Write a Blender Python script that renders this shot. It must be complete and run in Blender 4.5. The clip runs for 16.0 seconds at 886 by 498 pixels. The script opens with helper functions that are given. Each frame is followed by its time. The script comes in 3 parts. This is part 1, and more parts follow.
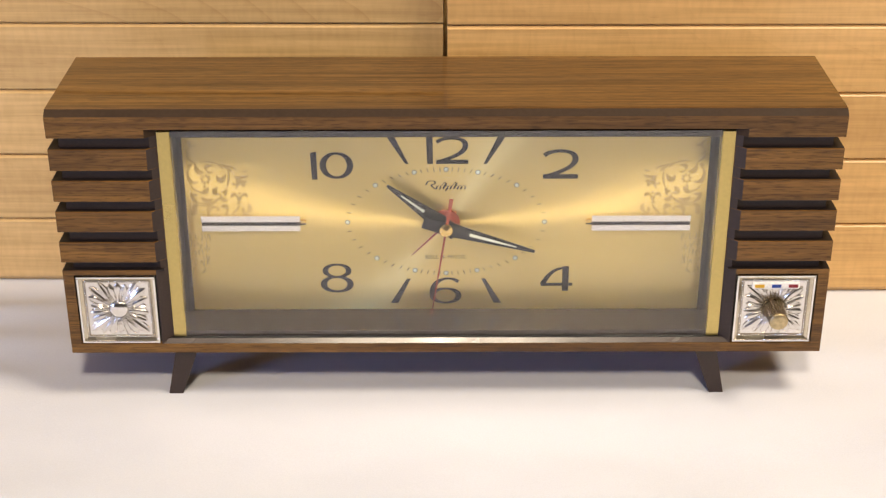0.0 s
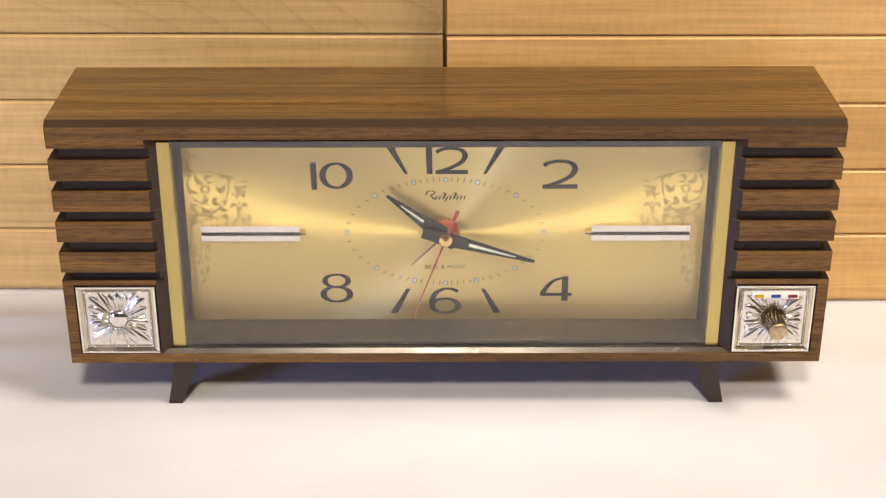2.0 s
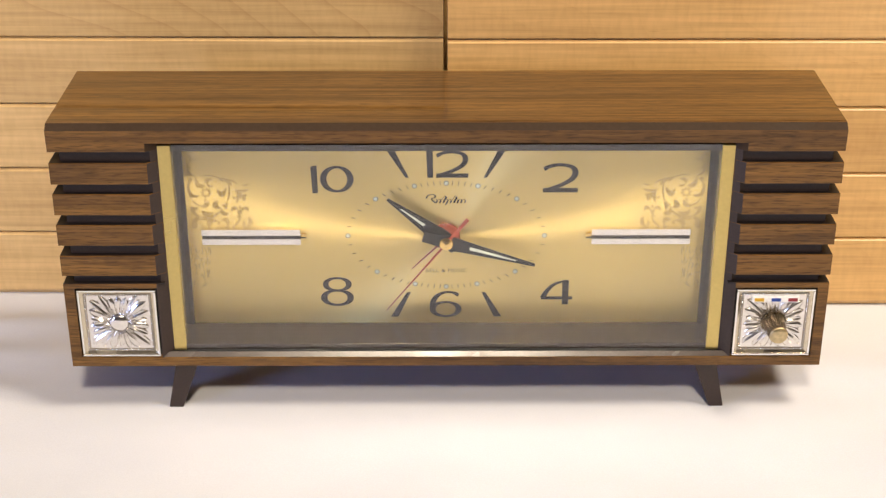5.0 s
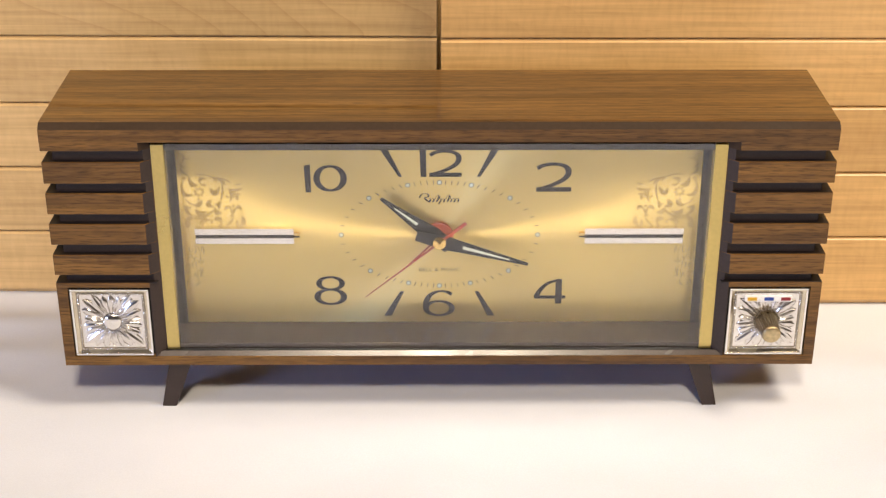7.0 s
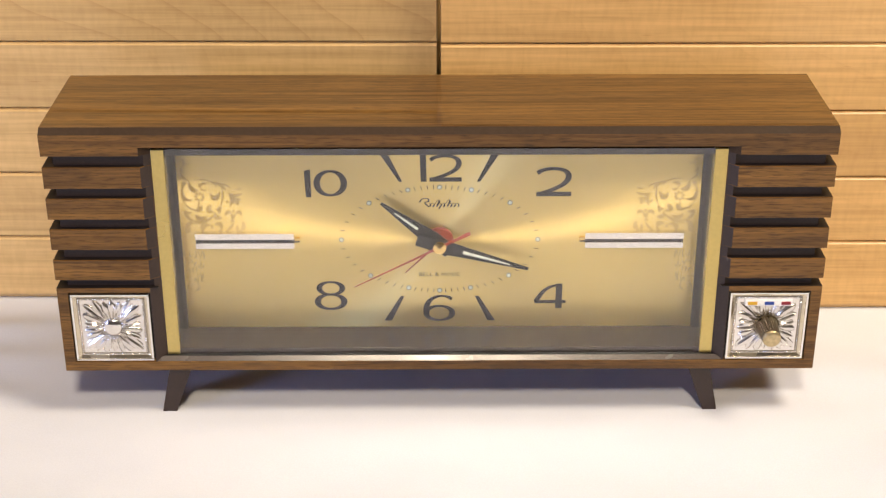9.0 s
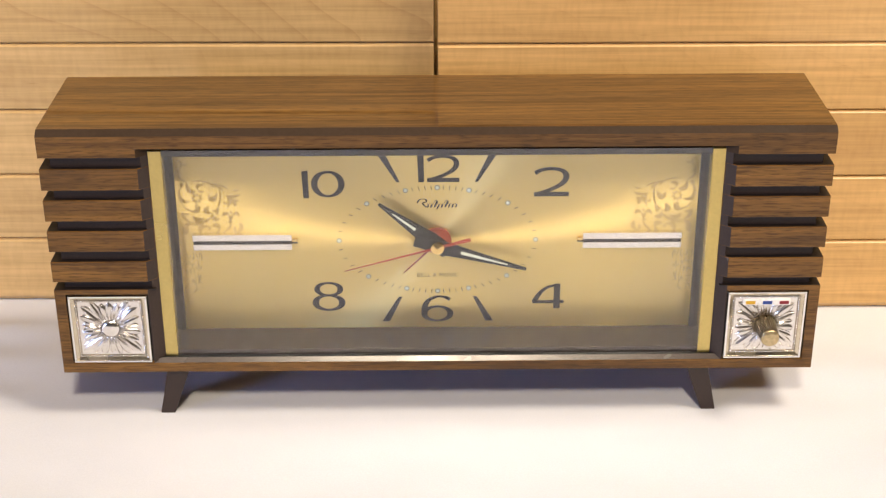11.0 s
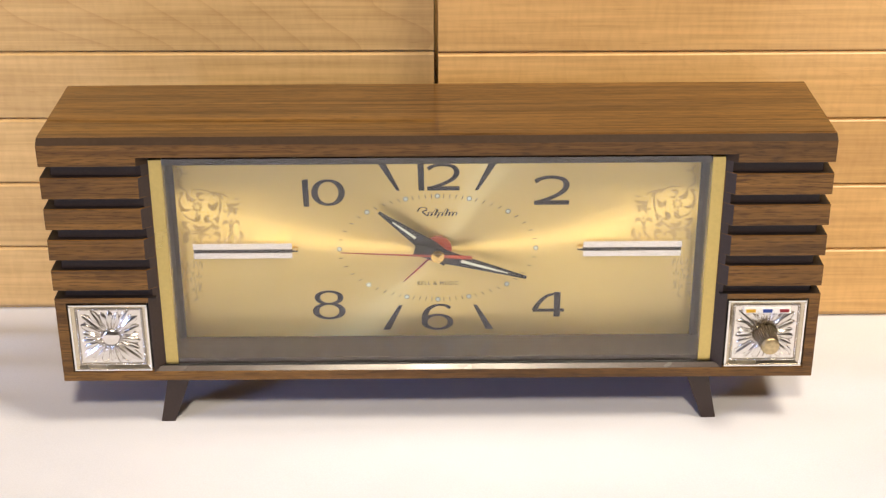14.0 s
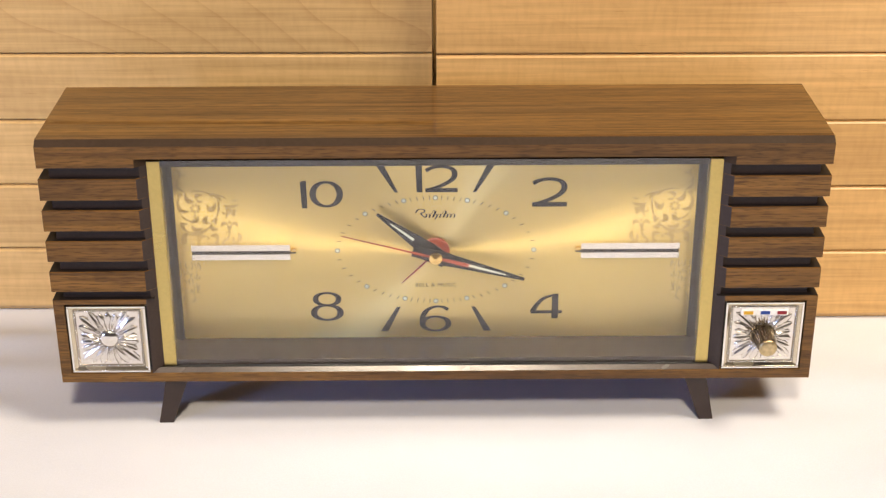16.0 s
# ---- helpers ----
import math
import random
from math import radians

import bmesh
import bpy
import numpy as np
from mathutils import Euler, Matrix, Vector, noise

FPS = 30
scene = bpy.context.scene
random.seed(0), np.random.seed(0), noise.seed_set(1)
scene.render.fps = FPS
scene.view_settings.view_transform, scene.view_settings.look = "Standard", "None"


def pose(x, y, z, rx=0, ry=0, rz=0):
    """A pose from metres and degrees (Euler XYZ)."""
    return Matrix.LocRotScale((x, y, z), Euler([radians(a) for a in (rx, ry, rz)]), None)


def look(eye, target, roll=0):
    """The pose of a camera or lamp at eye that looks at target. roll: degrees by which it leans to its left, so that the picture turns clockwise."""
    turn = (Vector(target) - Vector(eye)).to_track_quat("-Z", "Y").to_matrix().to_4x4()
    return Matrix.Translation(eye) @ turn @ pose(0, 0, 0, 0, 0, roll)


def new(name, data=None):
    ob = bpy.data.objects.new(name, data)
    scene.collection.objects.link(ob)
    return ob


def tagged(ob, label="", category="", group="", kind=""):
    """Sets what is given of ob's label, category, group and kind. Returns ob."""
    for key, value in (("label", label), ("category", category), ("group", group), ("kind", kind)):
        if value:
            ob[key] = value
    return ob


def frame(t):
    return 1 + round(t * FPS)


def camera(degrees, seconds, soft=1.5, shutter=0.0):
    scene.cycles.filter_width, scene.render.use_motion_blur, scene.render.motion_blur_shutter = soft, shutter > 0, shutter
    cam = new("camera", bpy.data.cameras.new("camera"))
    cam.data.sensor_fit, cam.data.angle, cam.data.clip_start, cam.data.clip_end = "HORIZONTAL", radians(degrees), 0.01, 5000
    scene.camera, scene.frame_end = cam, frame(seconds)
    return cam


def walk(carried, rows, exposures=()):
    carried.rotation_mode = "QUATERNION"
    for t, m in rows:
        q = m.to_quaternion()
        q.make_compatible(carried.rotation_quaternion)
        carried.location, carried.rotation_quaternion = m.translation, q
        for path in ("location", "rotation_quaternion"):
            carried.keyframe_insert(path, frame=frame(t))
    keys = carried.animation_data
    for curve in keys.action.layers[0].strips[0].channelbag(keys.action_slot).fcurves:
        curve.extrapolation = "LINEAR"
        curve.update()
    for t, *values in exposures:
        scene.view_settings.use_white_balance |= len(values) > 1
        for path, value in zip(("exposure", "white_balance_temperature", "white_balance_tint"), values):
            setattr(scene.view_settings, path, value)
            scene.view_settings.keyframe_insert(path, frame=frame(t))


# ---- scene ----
PATH = [
    (0, (-0.0034, -0.6068, 0.3820), (-0.0014, 0.0184, 0.0670), -0.041),
    (0.5, (-0.0032, -0.6068, 0.3823), (-0.0020, 0.0187, 0.0680), -0.072),
    (1, (-0.0036, -0.6069, 0.3818), (-0.0020, 0.0193, 0.0690), -0.043),
    (1.5, (-0.0035, -0.6073, 0.3824), (-0.0015, 0.0193, 0.0703), -0.024),
    (2, (-0.0032, -0.6070, 0.3824), (-0.0012, 0.0200, 0.0713), -0.033),
    (2.5, (-0.0036, -0.6070, 0.3822), (-0.0013, 0.0206, 0.0721), -0.053),
    (3, (-0.0030, -0.6072, 0.3825), (-0.0014, 0.0202, 0.0721), -0.036),
    (3.5, (-0.0035, -0.6075, 0.3825), (-0.0018, 0.0199, 0.0722), -0.028),
    (4, (-0.0033, -0.6081, 0.3829), (-0.0017, 0.0194, 0.0727), -0.014),
    (6.5, (-0.0032, -0.6068, 0.3823), (-0.0000, 0.0213, 0.0733), 0.019),
    (7, (-0.0029, -0.6079, 0.3827), (0.0016, 0.0197, 0.0728), 0.103),
    (7.5, (-0.0031, -0.6083, 0.3829), (0.0026, 0.0194, 0.0730), 0.127),
    (8, (-0.0033, -0.6078, 0.3827), (0.0029, 0.0201, 0.0735), 0.065),
    (8.5, (-0.0028, -0.6081, 0.3830), (0.0020, 0.0201, 0.0741), 0.004),
    (9, (-0.0029, -0.6081, 0.3826), (0.0015, 0.0205, 0.0748), 0.011),
    (11.5, (-0.0033, -0.6076, 0.3828), (0.0025, 0.0210, 0.0749), -0.170),
    (12, (-0.0028, -0.6083, 0.3829), (0.0020, 0.0211, 0.0766), -0.241),
    (12.5, (-0.0029, -0.6085, 0.3827), (0.0018, 0.0214, 0.0774), -0.226),
    (13, (-0.0029, -0.6078, 0.3829), (0.0019, 0.0225, 0.0785), -0.243),
    (13.5, (-0.0031, -0.6075, 0.3826), (0.0019, 0.0232, 0.0789), -0.169),
    (14, (-0.0029, -0.6078, 0.3828), (0.0024, 0.0225, 0.0783), -0.175),
    (14.5, (-0.0028, -0.6076, 0.3827), (0.0025, 0.0228, 0.0784), -0.246),
    (15, (-0.0030, -0.6076, 0.3829), (0.0030, 0.0229, 0.0789), -0.236),
    (15.5, (-0.0032, -0.6080, 0.3830), (0.0032, 0.0225, 0.0790), -0.148),
    (16, (-0.0027, -0.6084, 0.3831), (0.0033, 0.0222, 0.0793), -0.104),
]
cam = camera(32.0, 16.0, soft=1.3)
walk(cam, [(t, look(eye, target, roll)) for t, eye, target, roll in PATH],
     exposures=[(0, 0.0), (3.5, 0.06), (8.5, 0.09), (16, 0.14)])

# ---- light ----
world = bpy.data.worlds.new("sky")
scene.world = world
world.use_nodes = True
sky = world.node_tree.nodes.new("ShaderNodeTexSky")
sky.sky_type, sky.sun_disc = "NISHITA", False
sky.sun_elevation, sky.sun_rotation = radians(35), radians(240)
world.node_tree.links.new(sky.outputs[0], world.node_tree.nodes["Background"].inputs[0])
world.node_tree.nodes["Background"].inputs[1].default_value = 0.1


def area_lamp(name, eye, target, sx, sy, power, color):
    data = bpy.data.lights.new(name, "AREA")
    data.shape, data.size, data.size_y, data.energy, data.color = "RECTANGLE", sx, sy, power, color
    ob = new(name, data)
    ob.matrix_basis = look(eye, target)
    return ob


# two ceiling lamps, before and beside the table, and daylight through the side window
area_lamp("ceiling_lamp_light", (0.0, -1.35, 1.56), (0.0, -0.05, 0.0), 0.20, 0.20, 26.5, (1.0, 0.83, 0.62))
area_lamp("second_ceiling_lamp_light", (0.80, -0.36, 1.56), (0.2, -0.05, 0.0), 0.46, 0.46, 27, (1.0, 0.84, 0.64))
area_lamp("window_light", (-1.96, -1.45, 0.46), (0.0, 0.0, 0.05), 0.42, 0.80, 23, (0.34, 0.49, 1.0))

# ---- materials ----


def material(name, rough=0.5, metal=0.0, color=(0.5, 0.5, 0.5)):
    m = bpy.data.materials.new(name)
    m.use_nodes = True
    b = m.node_tree.nodes["Principled BSDF"]
    b.inputs["Roughness"].default_value, b.inputs["Metallic"].default_value = rough, metal
    b.inputs["Base Color"].default_value = (*color, 1)
    return m, m.node_tree.nodes, m.node_tree.links, b


def coords(n, l, scale, spread=0.0, turn=(0, 0, 0)):
    """Object coordinates in metres, times scale, shifted by a random step for each object."""
    tc, mp = n.new("ShaderNodeTexCoord"), n.new("ShaderNodeMapping")
    mp.inputs["Scale"].default_value = scale
    mp.inputs["Rotation"].default_value = turn
    l.new(tc.outputs["Object"], mp.inputs["Vector"])
    if spread:
        oi, mu = n.new("ShaderNodeObjectInfo"), n.new("ShaderNodeMath")
        mu.operation = "MULTIPLY"
        mu.inputs[1].default_value = spread
        l.new(oi.outputs["Random"], mu.inputs[0])
        l.new(mu.outputs[0], mp.inputs["Location"])
    return mp.outputs[0]


def noise_tex(n, l, vec, scale=1.0, detail=4.0, rough=0.55, dist=0.0):
    t = n.new("ShaderNodeTexNoise")
    t.inputs["Scale"].default_value, t.inputs["Detail"].default_value = scale, detail
    t.inputs["Roughness"].default_value, t.inputs["Distortion"].default_value = rough, dist
    l.new(vec, t.inputs["Vector"])
    return t.outputs["Fac"]


def ramp(n, l, fac, stops):
    r = n.new("ShaderNodeValToRGB")
    while len(r.color_ramp.elements) < len(stops):
        r.color_ramp.elements.new(0.5)
    for e, (p, c) in zip(r.color_ramp.elements, stops):
        e.position, e.color = p, (*c, 1) if len(c) == 3 else c
    l.new(fac, r.inputs[0])
    return r.outputs[0]


def mix(n, l, kind, fac, a, b):
    m = n.new("ShaderNodeMixRGB")
    m.blend_type = kind
    if isinstance(fac, float):
        m.inputs[0].default_value = fac
    else:
        l.new(fac, m.inputs[0])
    for s, i in ((a, 1), (b, 2)):
        if isinstance(s, tuple):
            m.inputs[i].default_value = (*s, 1)
        else:
            l.new(s, m.inputs[i])
    return m.outputs[0]


def bump(n, l, b, fac, strength, dist=0.0005):
    bp = n.new("ShaderNodeBump")
    bp.inputs["Strength"].default_value, bp.inputs["Distance"].default_value = strength, dist
    l.new(fac, bp.inputs["Height"])
    l.new(bp.outputs[0], b.inputs["Normal"])


def walnut():
    m, n, l, b = material("walnut_veneer", 0.34)
    broad = noise_tex(n, l, coords(n, l, (2.2, 60, 60), 9), 1, 3, 0.5, 0.6)
    fine = noise_tex(n, l, coords(n, l, (9, 520, 520), 9), 1, 4, 0.6, 0.3)
    pores = noise_tex(n, l, coords(n, l, (120, 1900, 1900), 9), 1, 2, 0.5)
    fleck = noise_tex(n, l, coords(n, l, (55, 240, 240), 9), 1, 2, 0.5, 0.8)
    base = ramp(n, l, broad, [(0.25, (0.086, 0.041, 0.0105)), (0.5, (0.142, 0.068, 0.0150)), (0.75, (0.204, 0.101, 0.0215))])
    streak = ramp(n, l, fine, [(0.36, (0.66, 0.62, 0.58)), (0.5, (0.96, 0.95, 0.94)), (0.63, (1.22, 1.20, 1.15))])
    col = mix(n, l, "MULTIPLY", 1.0, base, streak)
    pit = ramp(n, l, pores, [(0.38, (0.30, 0.26, 0.23)), (0.47, (1, 1, 1))])
    col = mix(n, l, "MULTIPLY", 0.6, col, pit)
    col = mix(n, l, "MULTIPLY", 0.5, col, ramp(n, l, fleck, [(0.34, (0.55, 0.52, 0.50)), (0.5, (1, 1, 1))]))
    l.new(col, b.inputs["Base Color"])
    l.new(ramp(n, l, fine, [(0.3, (0.42,) * 3), (0.7, (0.28,) * 3)]), b.inputs["Roughness"])
    bump(n, l, b, pores, 0.08, 0.0002)
    b.inputs["Coat Weight"].default_value, b.inputs["Coat Roughness"].default_value = 1.0, 0.035
    b.inputs["Coat IOR"].default_value = 1.32
    b.inputs["Specular IOR Level"].default_value = 0.15
    return m


def maple(name, tint, figure):
    """Pale lacquered wood; figure: how strongly the growth rings show."""
    m, n, l, b = material(name, 0.36)
    # slanting growth rings, bent by slow noise
    sep = n.new("ShaderNodeSeparateXYZ")
    l.new(coords(n, l, (1, 1, 1)), sep.inputs[0])
    warp = noise_tex(n, l, coords(n, l, (6, 9, 16), 7), 1, 1, 0.4, 0.2)
    oi = n.new("ShaderNodeObjectInfo")

    def sums(kind, p, q):
        m2 = n.new("ShaderNodeMath")
        m2.operation = kind
        for v, i in ((p, 0), (q, 1)):
            if isinstance(v, (int, float)):
                m2.inputs[i].default_value = v
            else:
                l.new(v, m2.inputs[i])
        return m2.outputs[0]

    line = sums("ADD", sums("MULTIPLY", sep.outputs[0], 34), sums("MULTIPLY", sep.outputs[2], 26))
    line = sums("ADD", line, sums("MULTIPLY", warp, 5.5))
    rings = sums("POWER", sums("FRACT", sums("ADD", line, oi.outputs["Random"]), 0), 9)
    show = sums("MULTIPLY", sums("ADD", sums("MULTIPLY", oi.outputs["Random"], 0.6), 0.4), figure)
    fine = noise_tex(n, l, coords(n, l, (9, 330, 330), 7), 1, 4, 0.6, 0.2)
    cloud = noise_tex(n, l, coords(n, l, (4, 16, 16), 7), 1, 3, 0.5)
    flake = noise_tex(n, l, coords(n, l, (330, 90, 90), 7), 1, 2, 0.5)
    base = ramp(n, l, cloud, [(0.3, tuple(c * 0.86 for c in tint)), (0.7, tint)])
    col = mix(n, l, "MULTIPLY", 1.0, base, ramp(n, l, fine, [(0.3, (0.80, 0.75, 0.69)), (0.65, (1.06, 1.05, 1.04))]))
    col = mix(n, l, "MULTIPLY", 0.6, col, ramp(n, l, flake, [(0.35, (0.9, 0.88, 0.85)), (0.6, (1, 1, 1))]))
    fleck = noise_tex(n, l, coords(n, l, (26, 420, 420), 7), 1, 3, 0.6, 0.4)
    col = mix(n, l, "MULTIPLY", 0.7, col, ramp(n, l, fleck, [(0.24, (0.70, 0.58, 0.46)), (0.32, (1, 1, 1))]))
    col = mix(n, l, "MULTIPLY", sums("MULTIPLY", rings, show), col, (0.62, 0.48, 0.34))
    # each board has its own tone
    col = mix(n, l, "MULTIPLY", 1.0, col, ramp(n, l, oi.outputs["Random"], [(0.0, (0.86, 0.83, 0.79)), (1.0, (1.06, 1.05, 1.03))]))
    l.new(col, b.inputs["Base Color"])
    bump(n, l, b, fine, 0.06, 0.0004)
    return m


def painted(name, color, rough, metal=0.0, grain=900.0, amount=0.25):
    m, n, l, b = material(name, rough, metal)
    f = noise_tex(n, l, coords(n, l, (grain,) * 3), 1, 3)
    g = noise_tex(n, l, coords(n, l, (45,) * 3), 1, 3)
    lo, hi = tuple(c * (1 - amount) for c in color), tuple(min(1, c * (1 + amount)) for c in color)
    col = mix(n, l, "MIX", 0.5, ramp(n, l, f, [(0.3, lo), (0.7, hi)]), ramp(n, l, g, [(0.3, lo), (0.7, hi)]))
    l.new(col, b.inputs["Base Color"])
    l.new(ramp(n, l, g, [(0.3, (rough * 0.8,) * 3), (0.7, (min(1, rough * 1.25),) * 3)]), b.inputs["Roughness"])
    bump(n, l, b, f, 0.05, 0.0002)
    return m


def sunburst_gold():
    """Brass sheet with fine brushing that runs out from the dial's centre."""
    m, n, l, b = material("sunburst_gold", 0.30, 0.88)
    tc, sep, at = n.new("ShaderNodeTexCoord"), n.new("ShaderNodeSeparateXYZ"), n.new("ShaderNodeMath")
    at.operation = "ARCTAN2"
    l.new(tc.outputs["Object"], sep.inputs[0])
    l.new(sep.outputs[0], at.inputs[0])
    l.new(sep.outputs[2], at.inputs[1])
    cb = n.new("ShaderNodeCombineXYZ")
    l.new(at.outputs[0], cb.inputs[0])
    rays = noise_tex(n, l, cb.outputs[0], 160, 3, 0.6)
    cloud = noise_tex(n, l, coords(n, l, (22, 22, 22)), 1, 3)
    col = mix(n, l, "MULTIPLY", 1.0, ramp(n, l, rays, [(0.3, (0.62, 0.485, 0.185)), (0.7, (0.715, 0.565, 0.227))]),
              ramp(n, l, cloud, [(0.3, (0.94, 0.94, 0.92)), (0.7, (1, 1, 1))]))
    l.new(col, b.inputs["Base Color"])
    tan = n.new("ShaderNodeTangent")
    tan.direction_type, tan.axis = "RADIAL", "Y"
    l.new(tan.outputs[0], b.inputs["Tangent"])
    b.inputs["Anisotropic"].default_value = 1.0
    # clear lacquer over the brushing
    b.inputs["Coat Weight"].default_value, b.inputs["Coat Roughness"].default_value = 1.0, 0.05
    b.inputs["Coat IOR"].default_value = 1.45
    return m


def cloth():
    m, n, l, b = material("white_cloth", 0.9, 0, (0.8, 0.79, 0.78))
    w = noise_tex(n, l, coords(n, l, (1500, 1500, 1500)), 1, 2)
    s = noise_tex(n, l, coords(n, l, (9, 14, 9)), 1, 3)
    col = mix(n, l, "MULTIPLY", 1.0, ramp(n, l, s, [(0.3, (0.63, 0.655, 0.735)), (0.7, (0.69, 0.715, 0.795))]),
              ramp(n, l, w, [(0.3, (0.94,) * 3), (0.7, (1,) * 3)]))
    l.new(col, b.inputs["Base Color"])
    bump(n, l, b, w, 0.15, 0.0003)
    b.inputs["Sheen Weight"].default_value = 0.1
    return m


def glass():
    m, n, l, b = material("clear_glass", 0.0, 0, (1, 1, 1))
    b.inputs["Transmission Weight"].default_value, b.inputs["IOR"].default_value = 1.0, 1.5
    return m


WALNUT = walnut()
MAPLE_FIGURED = maple("figured_maple", (0.68, 0.47, 0.212), 0.42)
MAPLE_PALE = maple("pale_maple", (0.66, 0.455, 0.207), 0.10)
MAPLE_WARM = maple("honey_maple", (0.755, 0.485, 0.200), 0.14)
GROOVE = painted("dark_brown_lacquer", (0.036, 0.024, 0.021), 0.4)
GROOVE.node_tree.nodes["Principled BSDF"].inputs["Specular IOR Level"].default_value = 0.3
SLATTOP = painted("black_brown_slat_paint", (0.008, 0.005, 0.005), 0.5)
RAILGLOSS = painted("dark_brown_gloss", (0.044, 0.030, 0.026), 0.24)
EDGE = painted("brown_edge_lacquer", (0.046, 0.029, 0.018), 0.6, 0, 500, 0.2)
EDGE.node_tree.nodes["Principled BSDF"].inputs["Specular IOR Level"].default_value = 0.1
FOOT = painted("dark_foot_paint", (0.030, 0.016, 0.012), 0.4)
CASE = painted("inner_case", (0.022, 0.017, 0.014), 0.035)
CASE.node_tree.nodes["Principled BSDF"].inputs["Specular IOR Level"].default_value = 0.5
next(n for n in CASE.node_tree.nodes if n.type == "BUMP").inputs["Strength"].default_value = 0.008
WELL = painted("black_recess", (0.006, 0.006, 0.006), 0.5)
GOLD = painted("gold_strip", (0.62, 0.49, 0.19), 0.32, 1.0, 700, 0.08)
DIAL = sunburst_gold()
PRINT = painted("black_brown_print", (0.012, 0.009, 0.008), 0.55, 0, 1500, 0.2)
TICK = painted("brown_print", (0.055, 0.036, 0.018), 0.5)
SCROLL = painted("matte_gold_print", (0.50, 0.375, 0.16), 0.55, 0.6, 1200, 0.1)
# the same scroll print, its weaker light below the bars put into the colour
SCROLL_DIM = painted("dimmed_scroll_print", (0.40, 0.31, 0.145), 0.7, 0.0, 1200, 0.1)
SCROLL_DIM.node_tree.nodes["Principled BSDF"].inputs["Specular IOR Level"].default_value = 0.0
next(n for n in SCROLL_DIM.node_tree.nodes if n.type == "BUMP").inputs["Strength"].default_value = 0.0
HANDPAINT = painted("black_satin_paint", (0.006, 0.006, 0.006), 0.36)
LUME = painted("luminous_paint", (0.52, 0.56, 0.45), 0.7)
LUMERING = painted("green_grey_ring", (0.16, 0.17, 0.12), 0.5)
RED = painted("red_paint", (0.25, 0.045, 0.02), 0.45)
DARKRED = painted("dark_red_paint", (0.20, 0.018, 0.022), 0.4)
BRASS = painted("polished_brass", (0.85, 0.60, 0.22), 0.14, 1.0, 700, 0.06)
CHROME = painted("chrome", (0.84, 0.81, 0.77), 0.15, 1.0, 500, 0.05)
FIELD = painted("stippled_silver", (0.82, 0.79, 0.75), 0.2, 1.0, 900, 0.12)
SILVER = painted("polished_silver", (0.90, 0.88, 0.85), 0.22, 1.0, 700, 0.04)
TARNISH = painted("tarnished_silver", (0.33, 0.29, 0.23), 0.3, 1.0, 900, 0.25)
LEAFMETAL = painted("embossed_silver", (0.74, 0.71, 0.67), 0.2, 1.0, 700, 0.10)
MARGIN = painted("warm_silver_margin", (0.66, 0.59, 0.45), 0.24, 1.0, 600, 0.18)
fb = next(n for n in FIELD.node_tree.nodes if n.type == "BUMP")
fb.inputs["Strength"].default_value, fb.inputs["Distance"].default_value = 0.35, 0.0004
KNOB = painted("aged_brass", (0.15, 0.115, 0.07), 0.28, 1.0, 900, 0.25)
KNOBEND = painted("tarnished_brass_end", (0.52, 0.42, 0.25), 0.34, 1.0, 420, 0.38)
WHITE = painted("white_enamel", (0.80, 0.79, 0.76), 0.35)
YELLOW = painted("yellow_enamel", (0.62, 0.36, 0.02), 0.4)
BLUE = painted("blue_enamel", (0.015, 0.05, 0.26), 0.4)
MAROON = painted("maroon_enamel", (0.22, 0.012, 0.02), 0.4)
GLASS = glass()
CLOTH = cloth()
WALL = painted("warm_wall_paint", (0.22, 0.20, 0.18), 0.9, 0, 300, 0.08)
CEIL = painted("ceiling_paint", (0.36, 0.34, 0.32), 0.9, 0, 300, 0.06)
FLOORMAT = painted("dark_floor", (0.16, 0.11, 0.07), 0.5, 0, 60, 0.25)

# ---- building tools ----
MM = 0.001


def part(name, bm, mat, parent=None, label="", origin=(0, 0, 0), smooth=False):
    """Links a bmesh, given in millimetres, as one mesh object under a thing or a part; origin in millimetres, in the parent's space."""
    o = Vector(origin)
    bmesh.ops.translate(bm, verts=bm.verts, vec=-o)
    bmesh.ops.scale(bm, verts=bm.verts, vec=(MM, MM, MM))
    bmesh.ops.recalc_face_normals(bm, faces=bm.faces)
    me = bpy.data.meshes.new(name)
    for f in bm.faces:
        f.smooth = smooth
    bm.to_mesh(me)
    bm.free()
    for one in mat if isinstance(mat, (tuple, list)) else (mat,):
        me.materials.append(one)
    ob = new(name, me)
    ob.location = o * MM
    if parent is not None:
        ob.parent = parent
    return tagged(ob, label)


def box(bm, x0, x1, y0, y1, z0, z1, bev=0.0, mat=0):
    t = bmesh.new()
    bmesh.ops.create_cube(t, size=1)
    for v in t.verts:
        v.co = Vector((x0 + (v.co.x + 0.5) * (x1 - x0), y0 + (v.co.y + 0.5) * (y1 - y0), z0 + (v.co.z + 0.5) * (z1 - z0)))
    if bev:
        bmesh.ops.bevel(t, geom=t.edges[:], offset=bev, segments=2, profile=0.6, affect="EDGES")
    join(bm, t, mat)


def join(bm, t, mat=None):
    at = {v: bm.verts.new(v.co) for v in t.verts}
    for f in t.faces:
        g = bm.faces.new([at[v] for v in f.verts])
        g.material_index = f.material_index if mat is None else mat
    t.free()


